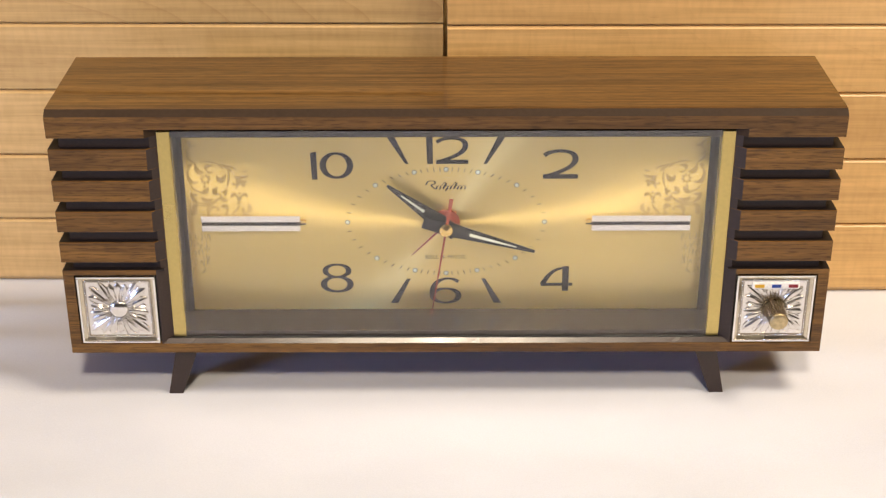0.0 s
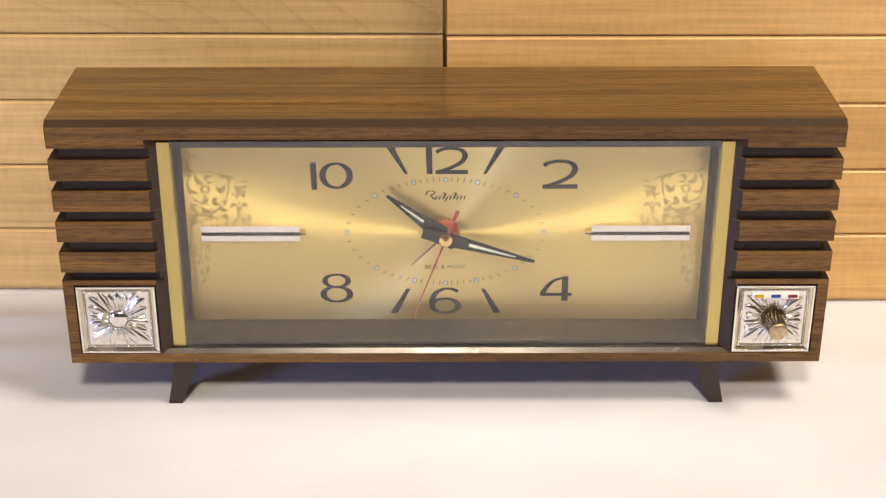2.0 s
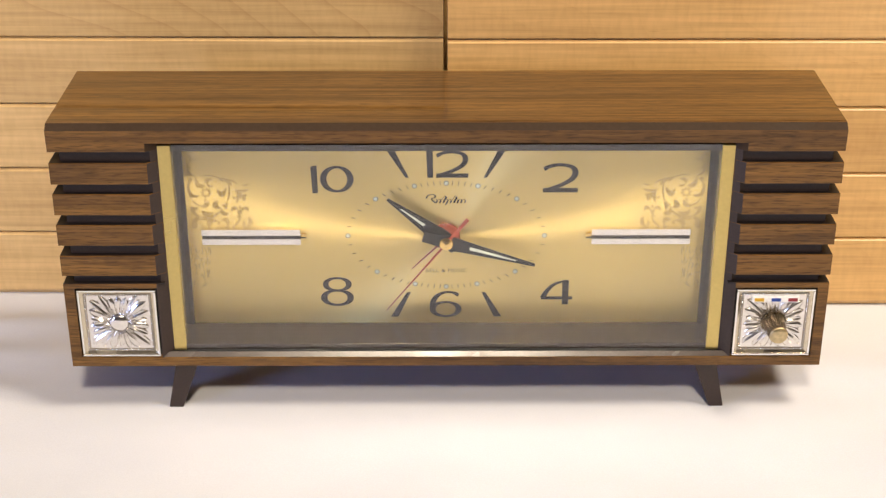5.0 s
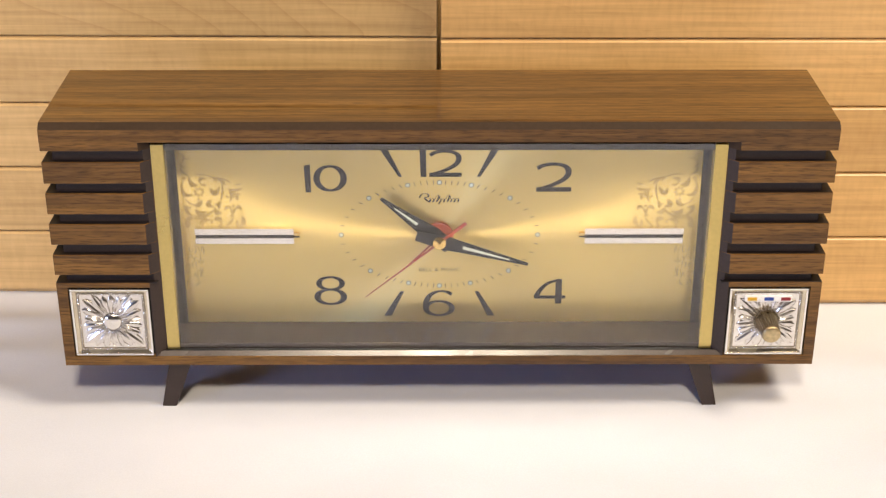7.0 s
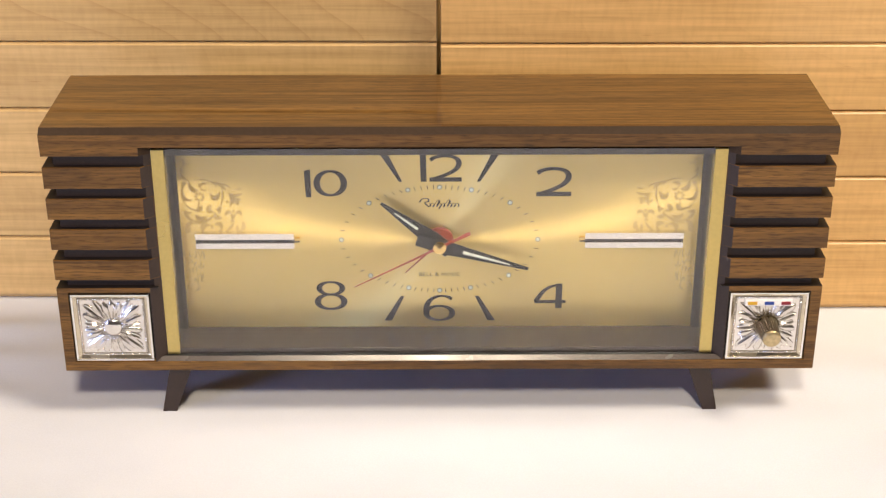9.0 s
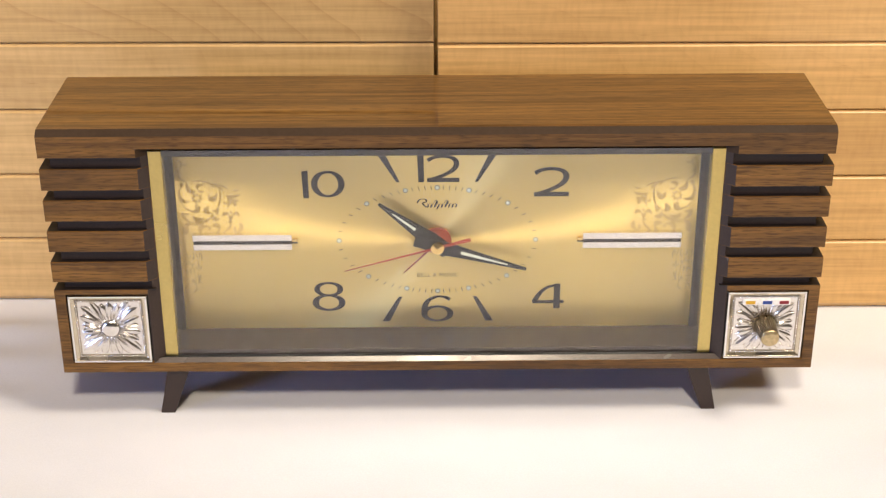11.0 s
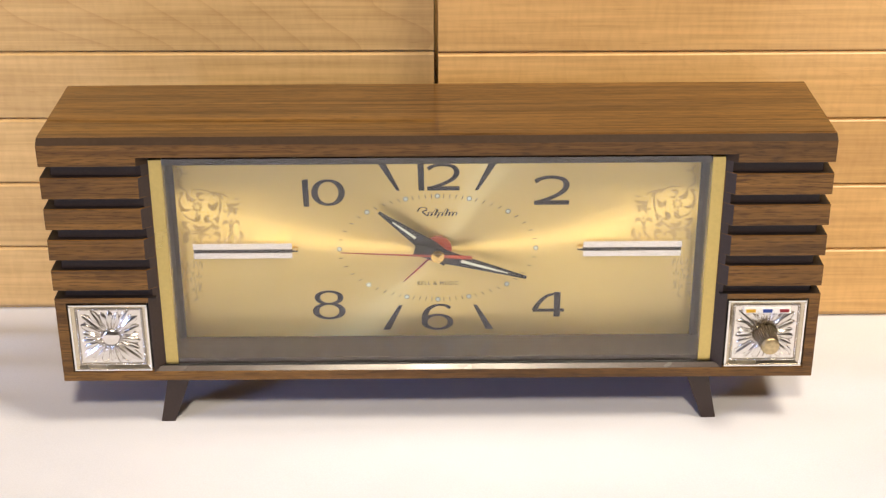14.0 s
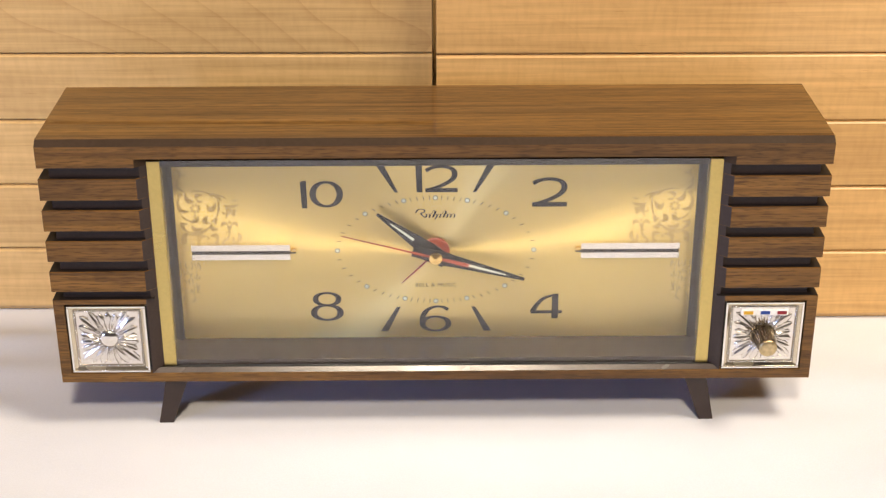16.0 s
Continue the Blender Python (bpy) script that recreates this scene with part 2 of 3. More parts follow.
def prism(bm, outline, axis, a, b, bev=0.0, mats=None):
    """Extrudes an outline along an axis: for z the outline is (x, y), for x (y, z), for y (x, z)."""
    put = {"z": lambda p, h: (p[0], p[1], h), "x": lambda p, h: (h, p[0], p[1]), "y": lambda p, h: (p[0], h, p[1])}[axis]
    t = bmesh.new()
    lo, hi = [t.verts.new(put(p, a)) for p in outline], [t.verts.new(put(p, b)) for p in outline]
    n = len(outline)
    t.faces.new(lo[::-1]).material_index = mats[n] if mats else 0
    t.faces.new(hi).material_index = mats[n] if mats else 0
    for i in range(n):
        t.faces.new((lo[i], lo[(i + 1) % n], hi[(i + 1) % n], hi[i])).material_index = mats[i] if mats else 0
    bmesh.ops.recalc_face_normals(t, faces=t.faces)
    if bev:
        bmesh.ops.bevel(t, geom=t.edges[:], offset=bev, segments=2, profile=0.6, affect="EDGES")
    join(bm, t)


def turned(bm, cx, cz, profile, steps=32):
    """A body of revolution about an axis along y; profile: (radius, y) from the back to the front."""
    t = bmesh.new()
    rings = []
    for r, y in profile:
        rings.append([t.verts.new((cx + r * math.sin(k * math.tau / steps), y, cz + r * math.cos(k * math.tau / steps))) for k in range(steps)])
    for u, w in zip(rings, rings[1:]):
        for k in range(steps):
            t.faces.new((u[k], u[(k + 1) % steps], w[(k + 1) % steps], w[k]))
    t.faces.new(rings[0][::-1])
    t.faces.new(rings[-1])
    join(bm, t, 0)


def glide(points, steps=8):
    """A smooth line through a few points."""
    p = [points[0], *points, points[-1]]
    out = []
    for i in range(1, len(p) - 2):
        for k in range(steps):
            s = k / steps
            out.append(tuple(0.5 * (2 * p[i][j] + (p[i + 1][j] - p[i - 1][j]) * s + (2 * p[i - 1][j] - 5 * p[i][j] + 4 * p[i + 1][j] - p[i + 2][j]) * s * s
                                    + (3 * p[i][j] - p[i - 1][j] - 3 * p[i + 1][j] + p[i + 2][j]) * s ** 3) for j in (0, 1)))
    return out + [points[-1]]


def ribbon(bm, line, width, y, thick=0.08):
    """A flat printed stroke along line, in (x, z); width(k, nx, nz) is half its width at the share k of its length."""
    n = len(line)
    rows = []
    for i, (x, z) in enumerate(line):
        x0, z0 = line[max(i - 1, 0)]
        x1, z1 = line[min(i + 1, n - 1)]
        d = math.hypot(x1 - x0, z1 - z0) or 1
        nx, nz = -(z1 - z0) / d, (x1 - x0) / d
        w = width(i / (n - 1), nx, nz)
        rows.append([bm.verts.new((x + s * w * nx, yy, z + s * w * nz)) for s, yy in ((1, y), (1, y - thick), (-1, y - thick), (-1, y))])
    for u, w in zip(rows, rows[1:]):
        for k in range(3):
            bm.faces.new((u[k], u[k + 1], w[k + 1], w[k]))


def arc(cx, cz, rx, rz, a0, a1, n=28):
    """Part of an ellipse; angles in degrees clockwise from the top."""
    return [(cx + rx * math.sin(radians(a0 + (a1 - a0) * k / n)), cz + rz * math.cos(radians(a0 + (a1 - a0) * k / n))) for k in range(n + 1)]


# ---- the room ----


def build_room():
    # the table's top is at height 0, the floor below it, with one window in the side wall
    bm = bmesh.new()
    box(bm, -2000, 2000, -2500, 1200, -830, -750)
    tagged(part("floor", bm, FLOORMAT), "dark floor under the table", "floor", kind="structure")
    bm = bmesh.new()
    box(bm, -2080, 2080, -2580, 1280, 1650, 1730)
    tagged(part("ceiling", bm, CEIL), "plain painted ceiling", "ceiling", kind="structure")
    bm = bmesh.new()
    box(bm, -2080, 2080, 1200, 1280, -750, 1650)
    tagged(part("wall_north", bm, WALL), "plain painted wall behind the cabinets", "wall", kind="structure")
    bm = bmesh.new()
    box(bm, -2080, 2080, -2580, -2500, -750, 1650)
    tagged(part("wall_south", bm, WALL), "plain painted wall", "wall", kind="structure")
    bm = bmesh.new()
    box(bm, 2000, 2080, -2500, 1200, -750, 1650)
    tagged(part("wall_east", bm, WALL), "plain painted wall", "wall", kind="structure")
    bm = bmesh.new()
    box(bm, -2080, -2000, -2500, -1740, -750, 1650)
    box(bm, -2080, -2000, -1160, 1200, -750, 1650)
    box(bm, -2080, -2000, -1740, -1160, -750, -40)
    box(bm, -2080, -2000, -1740, -1160, 960, 1650)
    tagged(part("wall_west", bm, WALL), "plain painted wall with a window opening", "wall", kind="structure")


def build_table():
    table = tagged(new("table"), "table under a white cloth", "table")
    bm = bmesh.new()
    box(bm, -900, 900, -620, 480, -36, -6, 3)
    part("tabletop", bm, MAPLE_WARM, table)
    for sx in (-1, 1):
        for y in (-560, 420):
            bm = bmesh.new()
            box(bm, sx * 840 - 30, sx * 840 + 30, y - 30, y + 30, -750, -36, 3)
            part("leg", bm, MAPLE_WARM, table)
    # the cloth: flat where the clock stands, with soft creases and a hanging edge
    bm = bmesh.new()
    nx, ny = 200, 260
    grid = []
    for j in range(ny + 1):
        row = []
        for i in range(nx + 1):
            x, y = -930 + 1860 * i / nx, -650 + 1160 * j / ny
            p = Vector((x * 0.009, y * 0.018, 3.1))
            h = noise.noise(p) * 4.0 + noise.noise(p * 2.7) * 1.5
            calm = min(1.0, max(0.0, (math.hypot(max(abs(x) - 130, 0), max(abs(y - 30) - 45, 0)) - 10) / 90))
            calm *= min(1.0, max(0.0, (95 - y) / 60)) if y < 300 else 0.0
            z = min(h * calm, 1.5)
            for fx, fy, slope, size in ((-235, 80, 0.10, 3.2), (-230, 52, 0.05, 2.4), (-240, 22, -0.06, 1.8)):
                away = min(1.0, max(0.0, (-176 - x) / 40)) * min(1.0, max(0.0, (x + 620) / 200))
                z += size * away * math.exp(-((y - fy - slope * (x - fx)) / 8.0) ** 2)
            over = max(abs(x) - 905, -625 - y, y - 485, 0)
            row.append(bm.verts.new((x, y, z - (over * 7 if over > 0 else 0))))
        grid.append(row)
    for a, b in zip(grid, grid[1:]):
        for i in range(nx):
            bm.faces.new((a[i], a[i + 1], b[i + 1], b[i]))
    ob = part("tablecloth", bm, CLOTH, None, smooth=True)
    so = ob.modifiers.new("thickness", "SOLIDIFY")
    if ob.data.polygons[26000].normal.z < 0:
        ob.data.flip_normals()
    so.thickness, so.offset = 0.001, -1
    tagged(ob, "plain white tablecloth with faint creases, spread over the table", "tablecloth")


def build_cabinet(x0, x1, y, turn, mat, label, seams, upper):
    """A low cabinet with one column of narrow chamfered drawer fronts; seams: the heights at which they meet."""
    cab = tagged(new("drawer_cabinet"), label, "cabinet", "cabinets behind the clock")
    cab.matrix_basis = pose(x0 * MM, y * MM, 0, 0, 0, turn)
    w = x1 - x0
    bm = bmesh.new()
    box(bm, 3, w - 3, 17.5, 150, 0.2, seams[-1] + 12)
    box(bm, -0.9, w + 0.8, 149, 260, 0.2, seams[-1] + 12)
    part("body", bm, mat, cab)
    z0, low = 0.4, 2.8
    for seam in seams:
        z1 = seam - 0.3
        bm = bmesh.new()
        prism(bm, [(0.0, z0 + low), (low * (0.75 if low > 1 else 0.9), z0), (18, z0), (18, z1), (1.3, z1), (0.0, z1 - 1.2)], "x", 0, w, 0.2)
        part("drawer_front", bm, upper if seam > 170 else mat, cab, origin=(w / 2, 0, (z0 + z1) / 2))
        z0, low = z1 + 0.6, 0.8


# ---- the clock ----
CZ = 77.8          # height of the dial's centre
FACE = 24.6        # depth of the dial behind the clock's front


def build_clock():
    clock = tagged(new("mantel_clock"), "long walnut mantel clock with a gold dial, standing on splayed feet", "clock")
    # top: one slab with a chamfered front edge, notched above the window
    bm = bmesh.new()
    prism(bm, [(0, 133), (0, 138.8), (3, 141.2), (68, 141.2), (68, 133)], "x", -170, 170, 0.0, [0, 1, 0, 0, 0, 0])
    for s in (-1, 1):
        box(bm, *sorted((s * 128.3, s * 170)), 0, 68, 129, 133.3, 0.3)
        prism(bm, [(s * 128.4, 0.1), (s * 128.3, 0.0), (s * 123.8, 3.5), (s * 123.8, 9), (s * 128.4, 9)], "z", 129.1, 133.2, 0, [1] * 6)
    box(bm, -128.5, 128.5, 6, 68, 131, 133.3)
    part("top", bm, (WALNUT, EDGE), clock)
    # core behind the slats, with a slanting column each side of the window
    bm = bmesh.new()
    box(bm, -126, 126, 27, 66, 24.5, 131)
    part("core", bm, GROOVE, clock, "dark brown lacquered core")
    for s in (-1, 1):
        bm = bmesh.new()
        box(bm, *sorted((s * 126.2, s * 165.6)), 3.1, 66, 30, 129.5)
        part("slat_backing", bm, GROOVE, clock, "dark brown lacquered board behind the slats")
        bm = bmesh.new()
        prism(bm, [(s * 126.6, 1.40), (s * 123.8, 3.58), (s * 123.8, 60), (s * 126.2, 60), (s * 126.2, 3.1), (s * 126.6, 3.09)], "z", 30, 130.5)
        part("column", bm, GROOVE, clock, "dark brown lacquered column beside the window")
    # slats, four each side, their inner ends cut back towards the window
    for s in (-1, 1):
        for z0 in (69.9, 84.75, 99.4, 114.0):
            bm = bmesh.new()
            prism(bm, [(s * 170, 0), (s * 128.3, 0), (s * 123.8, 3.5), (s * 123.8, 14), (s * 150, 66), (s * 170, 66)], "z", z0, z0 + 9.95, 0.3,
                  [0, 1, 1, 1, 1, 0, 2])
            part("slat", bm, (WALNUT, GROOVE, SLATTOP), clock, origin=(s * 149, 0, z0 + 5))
    # end blocks with a well for the metal plates
    for s in (-1, 1):
        bm = bmesh.new()
        box(bm, *sorted((s * 126, s * 170)), 3.4, 66, 28.3, 65.9, 0.3)
        box(bm, *sorted((s * 165.2, s * 170)), 0, 5, 28.3, 65.9, 0.12)
        box(bm, *sorted((s * 128.6, s * 165.3)), 0, 5, 63.5, 65.9, 0.12)
        box(bm, *sorted((s * 125, s * 169.9)), 0.25, 65.8, 65.7, 66.05, 0, 1)
        block = part("end_block", bm, (WALNUT, SLATTOP), clock)
        bm = bmesh.new()
        prism(bm, [(s * 128.7, 0.05), (s * 128.25, 0.0), (s * 123.8, 3.5), (s * 123.8, 12), (s * 128.7, 12)], "z", 27.8, 65.8, 0.1)
        part("bevel", bm, GROOVE, block, "dark brown bevel")
        bm = bmesh.new()
        box(bm, *sorted((s * 128.75, s * 165.1)), 2.6, 3.4, 28.5, 63.4)
        part("recess", bm, WELL, block, "black recess round the plate")
    # bottom rail with a bevel that rises to the glass
    bm = bmesh.new()
    box(bm, -170, 170, 0, 66, 23.7, 28.4, 0.25)
    rail = part("bottom_rail", bm, WALNUT, clock)
    bm = bmesh.new()
    t = [bm.verts.new(p) for p in ((-128.2, 0.1, 28.5), (128.2, 0.1, 28.5), (125.8, 1.75, 30.4), (-125.8, 1.75, 30.4))]
    u = [bm.verts.new((v.co.x, v.co.y + 2.5, 28.3)) for v in t]
    bm.faces.new(t)
    bm.faces.new(u[::-1])
    for k in range(4):
        bm.faces.new((t[k], u[k], u[(k + 1) % 4], t[(k + 1) % 4]))
    part("bevel", bm, RAILGLOSS, rail, "dark glossy bevel")
    bm = bmesh.new()
    box(bm, -125.6, 125.6, 1.8, 4.5, 28.3, 30.2)
    part("ledge", bm, WELL, rail, "black ledge under the glass")
    # inner case between glass and dial
    bm = bmesh.new()
    for s in (-1, 1):
        box(bm, *sorted((s * 118.8, s * 125.8)), 5.6, FACE + 2, 28.2, 130.9)
        box(bm, *sorted((s * 116.9, s * 119.0)), 22.8, FACE, 32.7, 127.8, 0.3)
    box(bm, -118.9, 118.9, 5.6, FACE + 1, 28.4, 32.8)
    box(bm, -118.9, 118.9, 4.6, 5.7, 28.4, 33.0, 0.4)
    box(bm, -118.9, 118.9, 6.3, FACE + 1, 128.5, 130.9)
    box(bm, -118.3, 118.3, 4.6, 6.4, 127.5, 130.9, 0.4)
    part("inner_case", bm, CASE, clock, "dark glossy inner case")
    for s in (-1, 1):
        bm = bmesh.new()
        box(bm, *sorted((s * 118.15, s * 123.75)), 3.4, 5.5, 30.25, 130.7, 0.35)
        part("gold_strip", bm, GOLD, clock, "brushed gold strip beside the glass")
    bm = bmesh.new()
    box(bm, -118.1, 118.1, 3.5, 4.5, 30.6, 130.8)
    pane = part("glass_pane", bm, GLASS, clock, "clear flat glass")
    pane.visible_shadow = False
    # dust on the glass rail
    for x, z, r1 in ((43.0, 33.0, 0.35), (46.5, 33.1, 0.2), (-61.0, 132.6, 0.22), (113.5, 33.1, 0.2)):
        bm = bmesh.new()
        bmesh.ops.create_icosphere(bm, subdivisions=1, radius=r1)
        bmesh.ops.scale(bm, verts=bm.verts, vec=(1.8, 0.8, 0.6))
        bmesh.ops.translate(bm, verts=bm.verts, vec=(x, 5.2 if z < 100 else 0.1, z))
        part("dust_speck", bm, LUME, clock, "pale speck of dust")
    # feet
    for s in (-1, 1):
        for y0 in (3, 52):
            bm = bmesh.new()
            prism(bm, [(s * 113.2, 24), (s * 123.4, 24), (s * 128.4, 0), (s * 121.8, 0)], "y", y0, y0 + 11, 0.4)
            part("foot", bm, FOOT, clock, "dark tapered foot")
    build_dial(clock)
    build_plate(clock, -1)
    build_plate(clock, 1)
    return clock


def build_dial(clock):
    bm = bmesh.new()
    box(bm, -118.6, 118.6, FACE, FACE + 1.2, 32 - 0.4, 2 * CZ - 31.6)
    dial = part("dial", bm, DIAL, clock, "sunburst-brushed gold dial plate", origin=(0, FACE, CZ))
    # an even texture space, so that the brushing runs straight out from the centre
    dial.data.use_auto_texspace = False
    dial.data.texspace_location, dial.data.texspace_size = (0, 0, 0), (0.12, 0.12, 0.12)

    def on_dial(name, bm, mat, label="", smooth=False):
        # places given in the clock's space are brought into the dial's
        bmesh.ops.translate(bm, verts=bm.verts, vec=(0, -FACE, -CZ))
        return part(name, bm, mat, dial, label, smooth=smooth)

    y = FACE - 0.02

    def pen(a, b):
        return lambda k, nx, nz: math.hypot(a * nx, b * nz)

    def one(bm, x0, x1, z0, z1):
        prism(bm, [(x0 + 0.5, z0), (x1, z0), (x1 - 0.2, z1), (x0, z1 - 0.6)], "y", y - 0.08, y)

    def two(bm, x0, x1, z0, z1):
        w, h = x1 - x0, z1 - z0
        line = glide([(x0 + 0.02 * w, z0 + 0.80 * h), (x0 + 0.2 * w, z0 + 0.91 * h), (x0 + 0.5 * w, z0 + 0.955 * h), (x0 + 0.80 * w, z0 + 0.88 * h), (x0 + 0.91 * w, z0 + 0.68 * h),
                      (x0 + 0.80 * w, z0 + 0.45 * h), (x0 + 0.5 * w, z0 + 0.25 * h), (x0 + 0.1 * w, z0 + 0.09 * h)], 7)
        ribbon(bm, line, pen(0.088 * w, 0.055 * h), y)
        box(bm, x0, x1, y - 0.09, y, z0, z0 + 0.155 * h)

    num = bmesh.new()
    one(num, -60.4, -57.4, 99.0, 112.5)
    ribbon(num, arc(-48.8, 105.8, 6.05, 5.85, 0, 360, 48), pen(1.45, 0.55), y)
    on_dial("numeral", num, PRINT, "printed numeral 10")
    num = bmesh.new()
    two(num, 43.3, 59.0, 99.2, 113.3)
    on_dial("numeral", num, PRINT, "printed numeral 2")
    num = bmesh.new()
    one(num, -8.9, -5.8, 106.5, 120.6)
    two(num, -4.5, 9.9, 106.5, 119.5)
    on_dial("numeral", num, PRINT, "printed numeral 12")
    num = bmesh.new()
    ribbon(num, arc(-50.2, 53.0, 5.3, 3.2, 0, 360, 40), pen(1.35, 0.5), y)
    ribbon(num, arc(-50.3, 46.0, 6.1, 3.8, 0, 360, 40), pen(1.5, 0.55), y - 0.01)
    on_dial("numeral", num, PRINT, "printed numeral 8")
    num = bmesh.new()
    box(num, 53.6, 56.6, y - 0.08, y, 42.3, 55.1)
    box(num, 43.9, 58.4, y - 0.09, y, 44.9, 46.5)
    ribbon(num, glide([(44.5, 45.6), (47.2, 50.2), (50.8, 53.3), (56.4, 54.7)], 8), lambda k, nx, nz: 1.25 - 0.85 * k, y - 0.01)
    on_dial("numeral", num, PRINT, "printed numeral 4")
    num = bmesh.new()
    ribbon(num, arc(-0.2, 39.9, 6.0, 3.7, 0, 360, 40), pen(1.4, 0.5), y)
    ribbon(num, glide([(5.7, 47.2), (3.0, 48.6), (-0.6, 48.7), (-4.2, 46.8), (-6.1, 43.4), (-6.2, 39.9)], 8), pen(1.35, 0.5), y - 0.01)
    on_dial("numeral", num, PRINT, "printed numeral 6")
    for s in (-1, 1):
        wedge = bmesh.new()
        prism(wedge, [(s * 16.7, 106.5), (s * 18.2, 106.5), (s * 28.2, 122.5), (s * 24.2, 122.5)], "y", y - 0.08, y)
        on_dial("hour_wedge", wedge, PRINT, "black printed wedge")
        wedge = bmesh.new()
        prism(wedge, [(s * 16.3, 48.8), (s * 18.1, 48.8), (s * 25.7, 36.0), (s * 22.2, 36.0)], "y", y - 0.08, y)
        on_dial("hour_wedge", wedge, PRINT, "black printed wedge")

    # oval minute track: ticks, and a luminous dot at every hour
    def oval(deg):
        sn, cs = math.sin(radians(deg)), math.cos(radians(deg))
        r = 1 / math.hypot(sn / 44.6, cs / 26.0)
        return r * sn, r * cs

    track = bmesh.new()
    for k in range(60):
        x, z = oval(k * 6)
        if k % 5 == 0:
            dot = bmesh.new()
            turned(dot, x, CZ + z, [(1.22, y), (1.22, y - 0.1), (1.1, y - 0.13)], 18)
            ring = on_dial("hour_dot", dot, LUMERING, "pale luminous dot in a green-grey ring")
            dot = bmesh.new()
            turned(dot, x, z, [(0.82, -0.1), (0.82, -0.17), (0.6, -0.22)], 18)
            part("luminous_fill", dot, LUME, ring)
        else:
            d = math.hypot(x, z)
            u, w = x / d, z / d
            ribbon(track, [(x - 1.0 * u, CZ + z - 1.0 * w), (x + 1.0 * u, CZ + z + 1.0 * w)], lambda q, nx, nz: 0.17, y)
    on_dial("minute_track", track, TICK, "fine brown minute strokes in an oval")

    # the maker's mark is only a flourish; the second line can be read
    mark = bmesh.new()
    line = []
    for k in range(221):
        a = k * math.tau / 26
        tall = 1.35 if 50 < k < 76 or 128 < k < 154 else -0.75 if 90 < k < 106 else 0.0
        line.append((-5.0 + 13.4 * k / 220 + 0.55 * math.sin(a), 95.0 + (0.85 + abs(tall) * 0.6) * math.cos(a) + tall * 0.7))
    line = [(x + 0.45 * (z - 95.0), z) for x, z in line]
    ribbon(mark, line, lambda k, nx, nz: 0.10 + 0.20 * max(0, nx * 0.9 - nz * 0.4), y)
    ribbon(mark, glide([(-9.0, 96.3), (-7.9, 98.0), (-5.4, 98.1), (-5.0, 96.9), (-6.6, 96.1), (-4.9, 94.2)], 8), lambda k, nx, nz: 0.14 + 0.22 * abs(nx), y - 0.01)
    on_dial("makers_mark", mark, PRINT, "small dark script flourish")
    curve = bpy.data.curves.new("lettering", "FONT")
    curve.body, curve.align_x, curve.size, curve.space_character = "BELL & MUSIC", "CENTER", 2.75, 1.12
    tmp = new("lettering_source", curve)
    bpy.context.view_layer.update()
    me = bpy.data.meshes.new_from_object(tmp.evaluated_get(bpy.context.evaluated_depsgraph_get()))
    bpy.data.objects.remove(tmp)
    text = bmesh.new()
    text.from_mesh(me)
    bpy.data.meshes.remove(me)
    for v in text.verts:
        v.co = Vector((v.co.x * 1.02, y - 0.08, 59.2 + v.co.y))
    on_dial("lettering", text, TICK, "BELL & MUSIC printed in small brown capitals")

    # floral scroll print: broad above the bars; narrow below, its dimmer light painted in
    def ornament(sx, sz):
        bm = bmesh.new()
        lift = [0.0]

        def place(p, q):
            if sz < 0:
                return sx * (-120.0 + 0.03 * p), CZ - 3 - 0.078 * (470 - q)
            return sx * (-121.0 - 0.0072 * q + 0.0846 * p), CZ + sz * (44.6 - 0.0923 * q)

        def leaf(ax, az, bx, bz, cx, cz, w, e=1.0):
            line = [((1 - k) ** 2 * ax + 2 * k * (1 - k) * bx + k * k * cx, (1 - k) ** 2 * az + 2 * k * (1 - k) * bz + k * k * cz) for k in (i / 14 for i in range(15))]
            w, thin, deep = (w * 0.32, 0.05, 0.008) if sz < 0 else (w, 0.09, 0.03)
            lift[0] += deep * 0.1
            ribbon(bm, [place(p, q) for p, q in line], lambda k, nx, nz: thin + w * math.sin(math.pi * k ** e) ** 0.8, y - lift[0], deep)

        # the outer scroll and its leaf
        leaf(80, 122, 84, 152, 126, 165, 0.45)
        leaf(112, 178, 60, 215, 105, 285, 0.42)
        leaf(105, 285, 125, 318, 160, 318, 0.35)
        leaf(112, 176, 92, 174, 86, 190, 0.6)
        leaf(150, 322, 182, 330, 196, 292, 1.05, 1.3)
        leaf(172, 300, 176, 290, 184, 282, 0.4)
        leaf(90, 222, 98, 285, 146, 264, 0.75, 1.3)
        # leaves round the flower
        leaf(124, 166, 128, 228, 174, 212, 1.15, 1.2)
        leaf(216, 180, 168, 178, 186, 205, 0.85)
        leaf(186, 205, 196, 222, 220, 212, 0.45)
        leaf(238, 230, 262, 288, 288, 222, 1.25)
        leaf(150, 162, 215, 148, 268, 186, 0.22)
        leaf(244, 172, 262, 178, 272, 196, 0.5)
        leaf(262, 170, 300, 190, 318, 214, 0.75)
        leaf(280, 180, 318, 180, 345, 205, 0.4)
        # the upright stem and its split leaf
        leaf(296, 200, 312, 252, 292, 300, 0.42)
        leaf(282, 300, 292, 318, 300, 306, 0.6)
        leaf(246, 292, 205, 330, 262, 330, 1.15, 0.8)
        leaf(262, 316, 300, 318, 282, 340, 0.75)
        leaf(264, 330, 262, 372, 304, 360, 1.05, 1.2)
